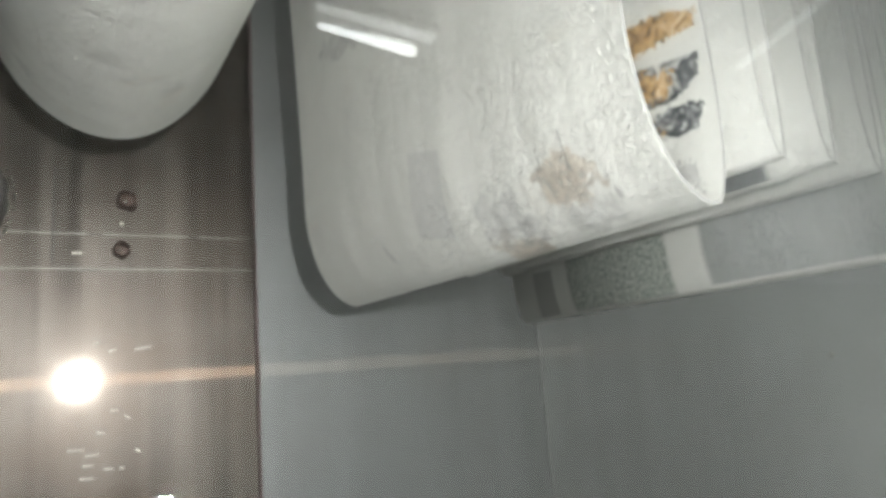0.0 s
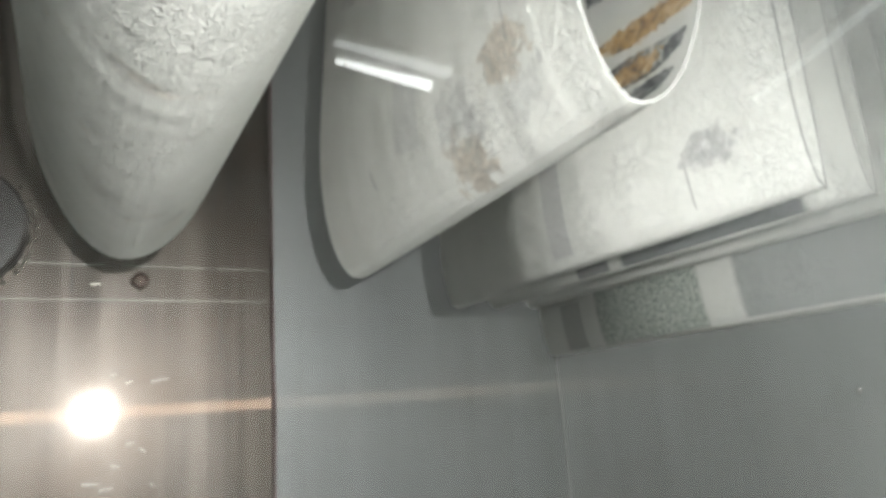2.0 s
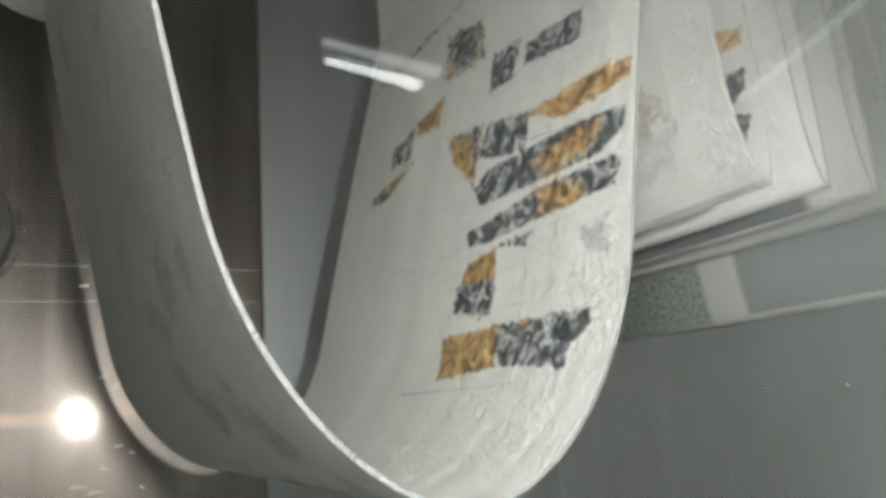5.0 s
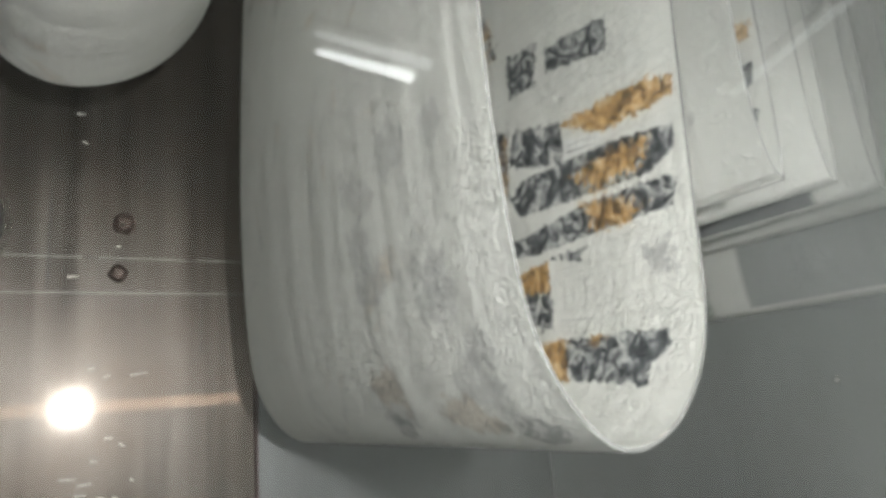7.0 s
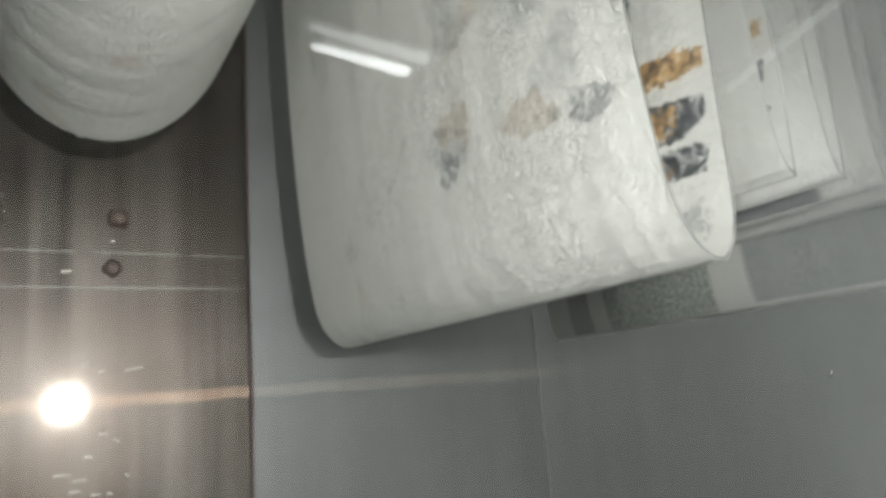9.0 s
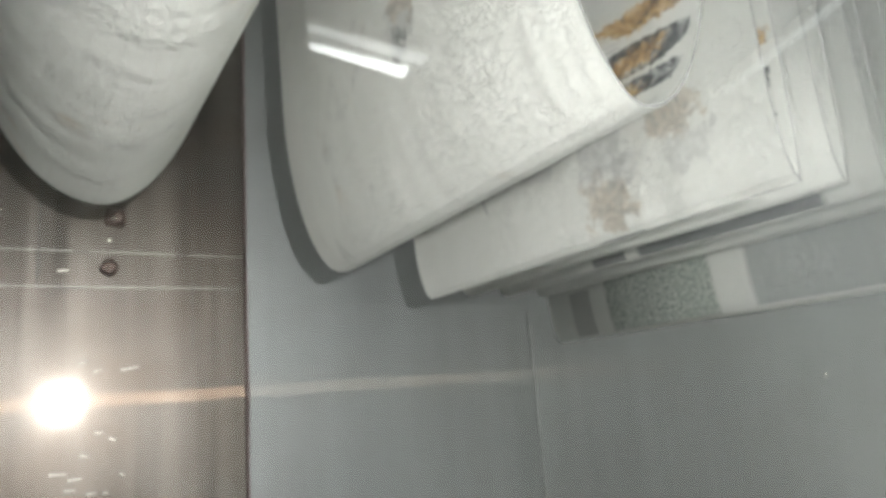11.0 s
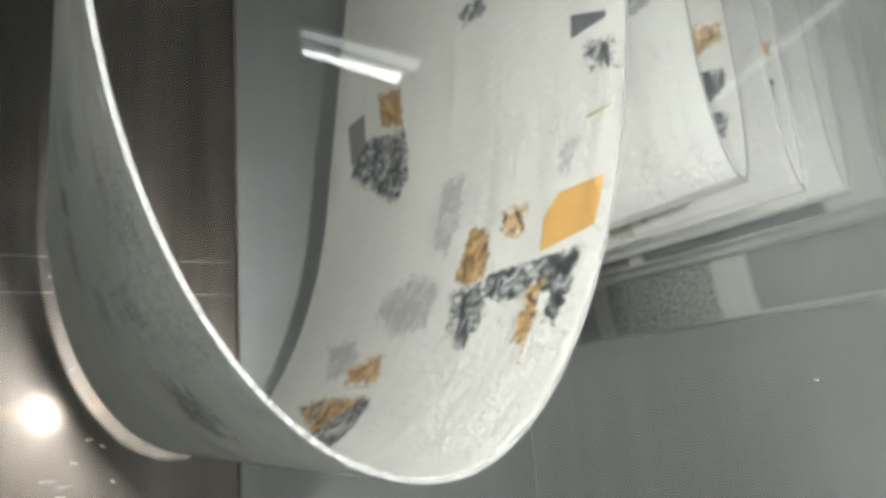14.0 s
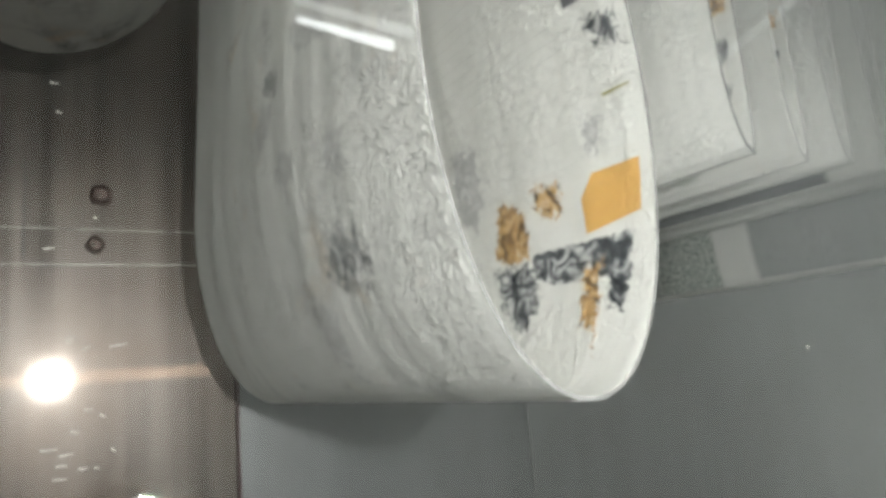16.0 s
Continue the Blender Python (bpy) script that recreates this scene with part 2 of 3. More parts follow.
TILT = Matrix.Translation((0.10, WALL, 0)) @ pose(0, 0, 0, 0, 0, 0.0) @ Matrix.Translation((-0.10, -WALL, 0))
for name, low, high, text in (("wall_lower_sheet", 0.50, 1.3106, "brushed stainless steel lower sheet with vertical scratches"),
                              ("wall_band_sheet", 1.3108, 1.3407, "narrow riveted stainless steel joint band"),
                              ("wall_upper_sheet", 1.3409, 2.30, "brushed stainless steel upper sheet with stains")):
    sheet = setting(mesh(name, box((-0.60, WALL, low), (0.1674, WALL + 0.012, high), 0.0005), STEEL), text, "wall panel")
    sheet.matrix_world = TILT
setting(mesh("wall_grey_panel", box((0.1708, WALL + 0.001, 0.50), (3.2, WALL + 0.013, 2.3), 0.0009), PANEL),
        "dull blue-grey steel side panel of the machine", "wall panel")
backing = setting(mesh("wall_backing", box((-0.7, WALL + 0.03, 0.45), (3.3, WALL + 0.05, 2.35)), RUST),
                  "dark backing behind the panel joints", "wall")
setting(mesh("floor", box((-2.6, -3.0, -0.05), (7.5, 3.0, 0.0)), CONCRETE), "grey concrete workshop floor", "floor")
# unseen room shell, added; its pale surfaces reflect as haze in the window
setting(mesh("ceiling", box((-2.6, -3.0, 2.9), (7.5, 3.0, 3.0)), CEILING), "unseen white ceiling, added to reflect as haze in the window", "ceiling")
setting(mesh("wall_south", box((-2.6, -3.1, 0), (7.5, -3.0, 2.9)), WALLPAINT), "unseen pale green room wall, added for light and window reflections", "wall")
setting(mesh("wall_west", box((-2.7, -3.0, 0), (-2.6, 3.0, 2.9)), WALLPAINT), "unseen pale green room wall, added for light and window reflections", "wall")
setting(mesh("wall_east", box((7.5, -3.0, 0), (7.6, 3.0, 2.9)), WALLPAINT), "unseen pale green room wall, added for light and window reflections", "wall")
setting(mesh("wall_north", box((-2.6, 3.0, 0), (7.5, 3.1, 2.9)), WALLPAINT), "unseen pale green room wall, added for light and window reflections", "wall")

pane = setting(mesh("window_1", box((-0.8, -0.002, -0.56), (2.4, 0.002, 0.44)), GLASS), "clear acrylic guard window of the machine", "window")
pane.matrix_world = pose(0, 0.107, 1.30, -10, 0, 0)
pane.visible_shadow = False


# ---- added ceiling lamps, for streaks and haze in the window ----
def batten(a, b, width, label, light=None, taper=1.0):
    """LED batten added on the ceiling from a to b, its diffuser narrowed at a by taper."""
    a, b = Vector(a), Vector(b)
    d = (b - a).length
    thing = tagged(new("added_lamp"), label, "lamp", "lamps on the workshop ceiling")
    part("housing", box((-d / 2 - 0.03, -width / 2 - 0.012, 0), (d / 2 + 0.03, width / 2 + 0.012, 0.04), 0.004), WHITEMETAL, thing)
    diffuser = box((-d / 2, -width / 2, -0.02), (d / 2, width / 2, 0.002), 0.006)
    for v in diffuser.verts:
        if v.co.x < 0:
            v.co.y *= taper
    part("diffuser", diffuser, light or GLOW, thing, "glowing white diffuser")
    thing.matrix_world = pose(*((a + b) / 2), 0, 0, math.degrees(math.atan2(b.y - a.y, b.x - a.x)))
    return thing


# added lamps, shaped so that their reflections draw the streak in the window
batten((0.71, -1.235, 2.86), (1.06, -1.27, 2.86), 0.036, "unseen short batten, added and tapered to reflect as the window's streak", DIM, 0.2)
batten((0.68, -1.165, 2.86), (1.10, -1.20, 2.86), 0.04, "unseen pale batten, added to reflect as the streak's faint upper band", PALEGLOW, 0.3)
# unseen fill panels, added to brighten the room and its reflection on the right
batten((2.1, 0.05, 2.86), (3.9, 0.05, 2.86), 0.55, "unseen long panel lamp, added to brighten the room and window haze")
batten((4.6, 0.05, 2.86), (6.4, 0.05, 2.86), 0.55, "unseen long panel lamp, added to brighten the room and window haze")
# glowing strip added only for the faint diagonal line reflected in the window
batten((2.46, -1.05, 2.86), (2.56, -0.45, 2.86), 0.035, "unseen thin glowing strip, added to reflect as a diagonal line", WEAK)

# ---- newspapers ----
# shape of a copy's hanging loop, step by step along the delivery:
# step, lowest point x and z, left bulge and lean, right bulge and lean, height of the rounded bottom
LOOP = [
    (-1.000, -0.040, 1.700, 0.075, 0.000, 0.090, 0.150, 0.110),
    (-0.600, -0.020, 1.560, 0.075, 0.000, 0.090, 0.150, 0.110),
    (-0.400, -0.010, 1.474, 0.075, 0.000, 0.090, 0.150, 0.110),
    (-0.260, 0.006, 1.444, 0.075, -0.010, 0.089, 0.160, 0.110),
    (0.000, 0.039, 1.390, 0.083, -0.040, 0.071, 0.180, 0.110),
    (0.160, 0.039, 1.355, 0.070, -0.116, 0.050, 0.220, 0.110),
    (0.222, 0.032, 1.317, 0.055, -0.145, 0.062, 0.120, 0.110),
    (0.286, 0.048, 1.287, 0.068, -0.200, 0.089, 0.110, 0.110),
    (0.328, 0.090, 1.262, 0.091, -0.245, 0.084, 0.100, 0.110),
]
LOOP += [
    (0.370, 0.120, 1.236, 0.096, -0.262, 0.076, 0.120, 0.110),
    (0.430, 0.119, 1.213, 0.095, -0.244, 0.076, 0.200, 0.110),
    (0.447, 0.1130, 1.2035, 0.094, -0.235, 0.075, 0.200, 0.110),
    (0.500, 0.110, 1.180, 0.077, -0.147, 0.074, 0.200, 0.110),
    (0.560, 0.125, 1.164, 0.075, -0.092, 0.057, 0.095, 0.110),
    (0.614, 0.135, 1.158, 0.064, -0.031, 0.061, 0.069, 0.110),
    (0.735, 0.180, 1.178, 0.060, 0.012, 0.044, 0.010, 0.110),
    (0.847, 0.230, 1.206, 0.042, -0.050, 0.022, -0.035, 0.062),
    (0.952, 0.236, 1.243, 0.036, -0.075, 0.025, -0.055, 0.078),
    (1.000, 0.238, 1.261, 0.038, -0.080, 0.022, -0.050, 0.080),
]
LOOP += [
    (1.074, 0.226, 1.293, 0.037, -0.080, 0.045, -0.010, 0.100),
    (1.160, 0.208, 1.315, 0.034, -0.029, 0.055, 0.000, 0.110),
    (1.222, 0.201, 1.311, 0.027, 0.030, 0.056, -0.030, 0.110),
    (1.286, 0.250, 1.290, 0.032, 0.070, 0.020, -0.060, 0.110),
    (1.340, 0.270, 1.286, 0.028, 0.020, 0.022, -0.040, 0.110),
    (1.600, 0.280, 1.285, 0.018, -0.020, 0.004, -0.020, 0.060),
    (2.000, 0.298, 1.285, 0.014, -0.020, 0.003, -0.020, 0.060),
    (3.000, 0.338, 1.285, 0.012, -0.020, 0.003, -0.020, 0.060),
    (8.000, 0.545, 1.285, 0.012, -0.020, 0.003, -0.020, 0.060),
]
# how each copy hangs off that shape as it travels: time, the seven numbers' changes, the curl of the left and right side, the turn
ORCHARD_SWAY = [
    (11.5, 0, 0, 0, 0, 0, 0, 0, 0, 0, 0),
    (12.5, -0.002, 0, -0.019, 0.011, 0, 0.019, -0.001, -0.237, 0.092, -1.1),
    (13, -0.013, 0.002, -0.015, 0.188, 0.009, 0.022, -0.004, -0.409, -0.039, -2.3),
    (13.5, -0.003, 0, 0.002, 0.047, 0.005, 0.025, 0.006, 0.043, -0.073, -0.2),
    (14, -0.001, 0.001, 0.03, 0.202, 0.014, -0.136, 0.078, -0.087, 0.093, -0.7),
    (14.5, -0.006, 0.005, -0.003, 0.022, 0.006, -0.015, 0.001, -0.172, 0.108, 0.6),
    (15.2, 0, 0.012, 0.019, 0.187, 0.009, -0.227, 0.052, -0.215, 0.39, 0),
    (16, -0.007, 0.007, 0.008, 0.051, 0.022, -0.188, 0.043, -0.029, 0.06, -0.3),
]
CATALOGUE_SWAY = [
    (1.5, 0, 0, 0, 0, 0, 0, 0, 0, 0, 0),
    (3, -0.001, -0.004, -0.02, -0.033, -0.012, 0.094, -0.003, -0.089, 0.009, -1.7),
    (3.5, -0.003, -0.003, -0.018, -0.083, -0.016, 0.096, -0.022, -0.133, 0.003, -0.2),
    (6, -0.004, 0.001, -0.023, -0.304, 0, -0.062, -0.021, 0.363, 0.178, -0.2),
    (7, -0.005, -0.001, -0.031, -0.339, 0.003, -0.002, -0.049, 0.405, 0.074, -0.7),
    (8, -0.003, 0, -0.023, -0.315, -0.004, -0.055, -0.04, 0.386, 0.157, 0.9),
    (9, -0.008, 0.001, -0.016, -0.219, -0.009, 0.015, -0.046, 0.306, 0.101, 2.6),
]
CATALOGUE_SWAY += [
    (11.5, 0.011, -0.01, 0.01, -0.004, 0.001, -0.001, 0.045, -0.025, 0.03, -0.6),
    (12.5, 0.01, -0.009, 0.007, 0.045, -0.01, -0.02, -0.009, 0.018, 0, -0.9),
    (14, 0, 0, 0, 0, 0, 0, 0, 0, 0, 0),
]
PLAIN_SWAY = [
    (0, -0.001, 0.001, 0.007, 0.105, -0.004, -0.059, 0.001, -0.08, 0.037, 3),
    (1.5, 0.005, -0.001, 0.009, -0.071, -0.005, 0.118, 0.035, 0.102, 0.032, 0.8),
    (3, -0.002, 0.004, 0, 0.044, -0.008, -0.01, -0.02, 0.115, 0, -2.4),
    (5, 0, 0, 0, 0, 0, 0, 0, 0, 0, 0),
]
STEPS = np.array([r[0] for r in LOOP])
FORM = np.array([r[1:] for r in LOOP])
NEAR, FAR = 0.193, 0.543
MIDDLE = (NEAR + FAR) / 2
THICK = 0.0016
SHEET = 0.95           # length of a copy from edge to edge round the loop


def step_at(t):
    return float(np.interp(t, [0, 9.45, 11.5, 12.0, 12.5, 13.3, 13.5, 13.9, 14.1, 14.5, 16.0], [0, 1.0, 1.222, 1.284, 1.333, 1.43, 1.447, 1.50, 1.525, 1.565, 1.735]))


def form_at(step):
    """The loop's numbers at a step, gliding from row to row."""
    step = min(max(step, STEPS[0]), STEPS[-1] - 1e-6)
    i = int(np.searchsorted(STEPS, step, side="right")) - 1
    h = STEPS[i + 1] - STEPS[i]
    s = (step - STEPS[i]) / h
    rise = np.diff(FORM, axis=0) / np.diff(STEPS)[:, None]

    def slope(j):
        if j == 0 or j == len(STEPS) - 1:
            return rise[min(j, len(rise) - 1)]
        a, b = rise[j - 1], rise[j]
        same = a * b > 0
        return np.where(same, 2 * a * b / np.where(same, a + b, 1), 0)

    return ((2 * s**3 - 3 * s * s + 1) * FORM[i] + (s**3 - 2 * s * s + s) * h * slope(i)
            + (3 * s * s - 2 * s**3) * FORM[i + 1] + (s**3 - s * s) * h * slope(i + 1))


HEIGHTS = np.concatenate([np.linspace(0, 1, 80) ** 2 * 0.11, 0.11 + np.linspace(0.01, 1.0, 100)])


def sway_at(sway, t):
    """A copy's ten changes at a time, gliding from row to row."""
    if not sway:
        return np.zeros(10)
    times = [r[0] for r in sway]
    return np.array([float(np.interp(t, times, [r[i] for r in sway])) for i in range(1, 11)])


def branches(f, curl=(0.0, 0.0)):
    """Left and right side of the loop above its lowest point, with the length along each."""
    u = np.minimum(HEIGHTS / f[6], 1)
    g = np.sqrt(1 - (1 - u) ** 2)
    out = []
    for side, bulge, lean, bow in ((-1, f[2], f[3], curl[0]), (1, f[4], f[5], curl[1])):
        x = side * bulge * g + lean * HEIGHTS + bow * HEIGHTS ** 2 / (HEIGHTS + 0.15)
        run = np.concatenate([[0], np.cumsum(np.hypot(np.diff(x), np.diff(HEIGHTS)))])
        out.append((x, run))
    return out


def top_edge(step):
    """Height at which the sheet's right-hand edge is held."""
    return float(np.interp(step, [-1, 0, 0.2, 0.9, 1.1, 1.3, 9], [1.95, 1.68, 1.62, 1.62, 1.68, 1.66, 1.66]))


def along(step, distances, change=np.zeros(10)):
    """Points (x, z above the lowest point) at distances along the sheet from its right-hand edge."""
    f = form_at(step) + change[:7]
    (xl, rl), (xr, rr) = branches(f, change[7:9])
    start = float(np.interp(top_edge(step) - f[1], HEIGHTS, rr))
    d = np.asarray(distances, float)
    right = np.maximum(start - d, 0)
    left = np.maximum(d - start, 0)
    x = np.where(d <= start, np.interp(right, rr, xr), np.interp(left, rl, xl))
    z = np.where(d <= start, np.interp(right, rr, HEIGHTS), np.interp(left, rl, HEIGHTS))
    return f, x, z


CUTS = np.concatenate([[0, 0.10, 0.16], np.arange(0.205, 0.762, 0.0068), [0.78, 0.80, 0.83, 0.88, SHEET]])


def strip(name, u0, u1, materials, parent):
    """One stiff strip of a copy: local x along the sheet, outer face at local z 0, thickness below it."""
    bm = bmesh.new()
    layer = bm.loops.layers.uv.new("page")
    half = (u1 - u0) / 2
    cut = 0.00004
    rows = []
    for y in (NEAR, FAR):
        rows.append([bm.verts.new((-half, y, 0)), bm.verts.new((half, y, 0)),
                     bm.verts.new((half - cut, y, -THICK)), bm.verts.new((-half + cut, y, -THICK))])
    a, b = rows
    faces = [([a[0], a[1], b[1], b[0]], 0), ([a[3], b[3], b[2], a[2]], 1),
             ([a[0], a[3], a[2], a[1]], 2), ([b[0], b[1], b[2], b[3]], 2),
             ([a[0], b[0], b[3], a[3]], 2), ([a[1], a[2], b[2], b[1]], 2)]
    for verts, slot in faces:
        face = bm.faces.new(verts)
        face.material_index = slot
        for loop in face.loops:
            loop[layer].uv = (u0 + half + loop.vert.co.x, loop.vert.co.y - NEAR)
    return mesh(name, bm, materials, parent)


def strip_poses(step, change):
    f, x, z = along(step, CUTS, change)
    out = []
    for i in range(len(CUTS) - 1):
        dx, dz = x[i + 1] - x[i], z[i + 1] - z[i]
        angle = -math.degrees(math.atan2(dz, dx))
        high = (z[i] + z[i + 1]) / 2
        out.append(pose((x[i] + x[i + 1]) / 2, 0, high, 0, angle, 0))
    return f, out


def bending_copy(label, materials, offset, sway):
    thing = tagged(new("newspaper"), label, "newspaper", "newspapers on the delivery")
    strips = [strip("paper_strip", a, b, materials, thing) for a, b in zip(CUTS[:-1], CUTS[1:])]
    times = [0.25 * i for i in range(65)]
    rows, per_strip = [], [[] for _ in strips]
    for t in times:
        change = sway_at(sway, t)
        f, poses = strip_poses(step_at(t) + offset, change)
        swing = float(np.interp(step_at(t) + offset, [1.1, 1.2, 1.36, 1.6], [0, -2.6, -2.6, 0])) + change[9]
        rows.append((t, pose(f[0], MIDDLE, f[1], 0, 0, swing) @ Matrix.Translation((0, -MIDDLE, 0))))
        for keep, p in zip(per_strip, poses):
            keep.append((t, p))
    MOVES.append((thing, rows))
    for s, keep in zip(strips, per_strip):
        MOVES.append((s, keep))
    return thing


def stiff_copy(label, materials, offset, shape_step, height=0.0, smooth=True):
    """A copy that keeps its shape on the way."""
    bm = bmesh.new()
    layer = bm.loops.layers.uv.new("page")
    d = np.concatenate([[0, 0.1, 0.2], np.arange(0.24, 0.62, 0.012), [0.66, 0.75, 0.85, SHEET]])
    f, x, z = along(shape_step, d)
    tx, tz = np.gradient(x), np.gradient(z)
    n = np.hypot(tx, tz)
    nx, nz = tz / n, -tx / n
    outer = [[bm.verts.new((a, y, b)) for a, b in zip(x, z)] for y in (NEAR, FAR)]
    inner = [[bm.verts.new((a + p * THICK, y, b + q * THICK)) for a, b, p, q in zip(x, z, nx, nz)] for y in (NEAR, FAR)]
    where = {}
    for side in (outer, inner):
        for row in side:
            for v, u in zip(row, d):
                where[v] = u

    def quad(vs, slot):
        face = bm.faces.new(vs)
        face.material_index = slot
        face.smooth = slot < 2
        for loop in face.loops:
            loop[layer].uv = (where[loop.vert], loop.vert.co.y - NEAR)

    for i in range(len(d) - 1):
        quad([outer[0][i], outer[1][i], outer[1][i + 1], outer[0][i + 1]], 0)
        quad([inner[0][i], inner[0][i + 1], inner[1][i + 1], inner[1][i]], 1)
        quad([outer[0][i], outer[0][i + 1], inner[0][i + 1], inner[0][i]], 2)
        quad([outer[1][i], inner[1][i], inner[1][i + 1], outer[1][i + 1]], 2)
    for i in (0, len(d) - 1):
        quad([outer[0][i], inner[0][i], inner[1][i], outer[1][i]], 2)
    bmesh.ops.recalc_face_normals(bm, faces=bm.faces[:])
    thing = tagged(mesh("newspaper", bm, materials), label, "newspaper", "newspapers on the delivery")
    rows = []
    for i in range(33):
        f = form_at(step_at(0.5 * i) + offset)
        rows.append((0.5 * i, pose(f[0], 0, f[1] + height)))
    MOVES.append((thing, rows))
    return thing


MOVES = []

# ---- pages: blocks of pictures on each copy ----
SHAPES_ORCHARD = [
    ('amber_flat', 0, ((0.342, 0.006), (0.3652, 0.007), (0.3692, 0.04), (0.3516, 0.043), (0.3412, 0.035))),
    ('amber', 0.004, ((0.3196, 0.105), (0.3196, 0.088), (0.35, 0.084), (0.362, 0.065), (0.3716, 0.077), (0.3732, 0.098), (0.362, 0.118), (0.3508, 0.12), (0.3412, 0.107))),
    ('amber', 0.006, ((0.338, 0.077), (0.3396, 0.059), (0.3524, 0.055), (0.3564, 0.065), (0.3484, 0.075))),
    ('pale', 0.008, ((0.2996, 0.147), (0.302, 0.124), (0.334, 0.121), (0.3492, 0.129), (0.3396, 0.144))),
    ('dark', 0.002, ((0.3708, 0.079), (0.3724, 0.011), (0.3908, 0.014), (0.39, 0.038), (0.39, 0.057), (0.3828, 0.077))),
    ('dark', 0.004, ((0.3844, 0.027), (0.3852, 0.013), (0.406, 0.015), (0.4036, 0.024))),
    ('dark', 0.008, ((0.374, 0.122), (0.3764, 0.078), (0.3972, 0.071), (0.418, 0.086), (0.3996, 0.096), (0.3844, 0.119))),
]
SHAPES_ORCHARD += [
    ('amber', 0.007, ((0.3852, 0.042), (0.3836, 0.03), (0.4036, 0.03), (0.418, 0.029), (0.4084, 0.039))),
    ('pale', 0.01, ((0.362, 0.196), (0.354, 0.164), (0.3684, 0.125), (0.3908, 0.127), (0.3908, 0.164), (0.3724, 0.199))),
    ('dark', 0.007, ((0.2172, 0.29), (0.2404, 0.207), (0.2772, 0.197), (0.2908, 0.212), (0.2588, 0.276), (0.2436, 0.299))),
    ((0.2, 0.2, 0.21), 0, ((0.1932, 0.317), (0.1956, 0.282), (0.226, 0.274), (0.2356, 0.301))),
    ('amber', 0.006, ((0.19, 0.258), (0.2036, 0.217), (0.2364, 0.21), (0.2204, 0.247))),
    ('dark', 0.006, ((0.2716, 0.026), (0.2772, 0.008), (0.2908, 0.006), (0.2876, 0.021))),
    ((0.3, 0.28, 0.07), 0, ((0.3084, 0.023), (0.3092, 0.006), (0.3108, 0.006), (0.3108, 0.022))),
]
SHAPES_ORCHARD += [
    ('pale', 0.008, ((0.3164, 0.037), (0.318, 0.026), (0.3348, 0.032), (0.3316, 0.037))),
    ('mixed', 0.005, ((0.4324, 0.261), (0.4284, 0.224), (0.4316, 0.146), (0.446, 0.144), (0.4684, 0.139), (0.4532, 0.199))),
    ('pale', 0.008, ((0.3868, 0.267), (0.386, 0.221), (0.4124, 0.193), (0.4132, 0.238))),
    ('amber', 0.007, ((0.4076, 0.212), (0.4028, 0.165), (0.4212, 0.156), (0.4204, 0.198))),
    ((0.1, 0.1, 0.1), 0, ((0.422, 0.201), (0.4228, 0.161), (0.4244, 0.16), (0.4228, 0.2))),
    ((0.13, 0.13, 0.14), 0, ((0.25, 0.035), (0.2612, 0.011), (0.2652, 0.011), (0.2636, 0.035))),
    ('dark', 0.006, ((0.1876, 0.141), (0.1892, 0.115), (0.2044, 0.107), (0.2012, 0.133))),
]
SHAPES_CATALOGUE = [
    ('dark', 0.003, ((0.2372, 0.088), (0.2444, 0.04), (0.2628, 0.04), (0.2516, 0.086))),
    ('dark', 0.004, ((0.2252, 0.123), (0.2308, 0.095), (0.2548, 0.097), (0.2516, 0.121))),
    ('mixed', 0.009, ((0.1732, 0.191), (0.1868, 0.144), (0.2204, 0.133), (0.2116, 0.184))),
    ('amber', 0.004, ((0.286, 0.081), (0.286, 0.041), (0.2884, 0.018), (0.294, 0.004), (0.3012, 0.004), (0.302, 0.049))),
    ('dark', 0.004, ((0.2748, 0.121), (0.2844, 0.078), (0.3084, 0.077), (0.294, 0.124))),
    ((0.7, 0.7, 0.68), 0, ((0.2948, 0.077), (0.3004, 0.048), (0.3076, 0.048), (0.3076, 0.077))),
    ((0.1, 0.1, 0.1), 0, ((0.2988, 0.074), (0.302, 0.052), (0.3028, 0.052), (0.2996, 0.074))),
]
SHAPES_CATALOGUE += [
    ((0.1, 0.1, 0.1), 0, ((0.302, 0.074), (0.3052, 0.053), (0.306, 0.053), (0.3036, 0.074))),
    ('dark', 0.002, ((0.3132, 0.125), (0.3052, 0.112), (0.3084, 0.045), (0.314, 0.005), (0.3236, 0.006), (0.3316, 0.02), (0.3284, 0.076), (0.3252, 0.117))),
    ('amber', 0.007, ((0.3172, 0.069), (0.3116, 0.041), (0.3156, 0.021), (0.3268, 0.025), (0.3284, 0.058))),
    ('dark', 0.002, ((0.3388, 0.127), (0.3308, 0.11), (0.3332, 0.058), (0.3308, 0.023), (0.338, 0.006), (0.3492, 0.01), (0.3492, 0.028), (0.3492, 0.105), (0.3468, 0.124))),
    ('amber', 0.007, ((0.334, 0.064), (0.3348, 0.046), (0.3444, 0.029), (0.3492, 0.035), (0.3484, 0.056))),
    ('amber', 0.003, ((0.3572, 0.123), (0.3548, 0.095), (0.3724, 0.094), (0.3692, 0.128))),
    ('dark', 0.005, ((0.3684, 0.13), (0.3708, 0.095), (0.39, 0.093), (0.3828, 0.134))),
]
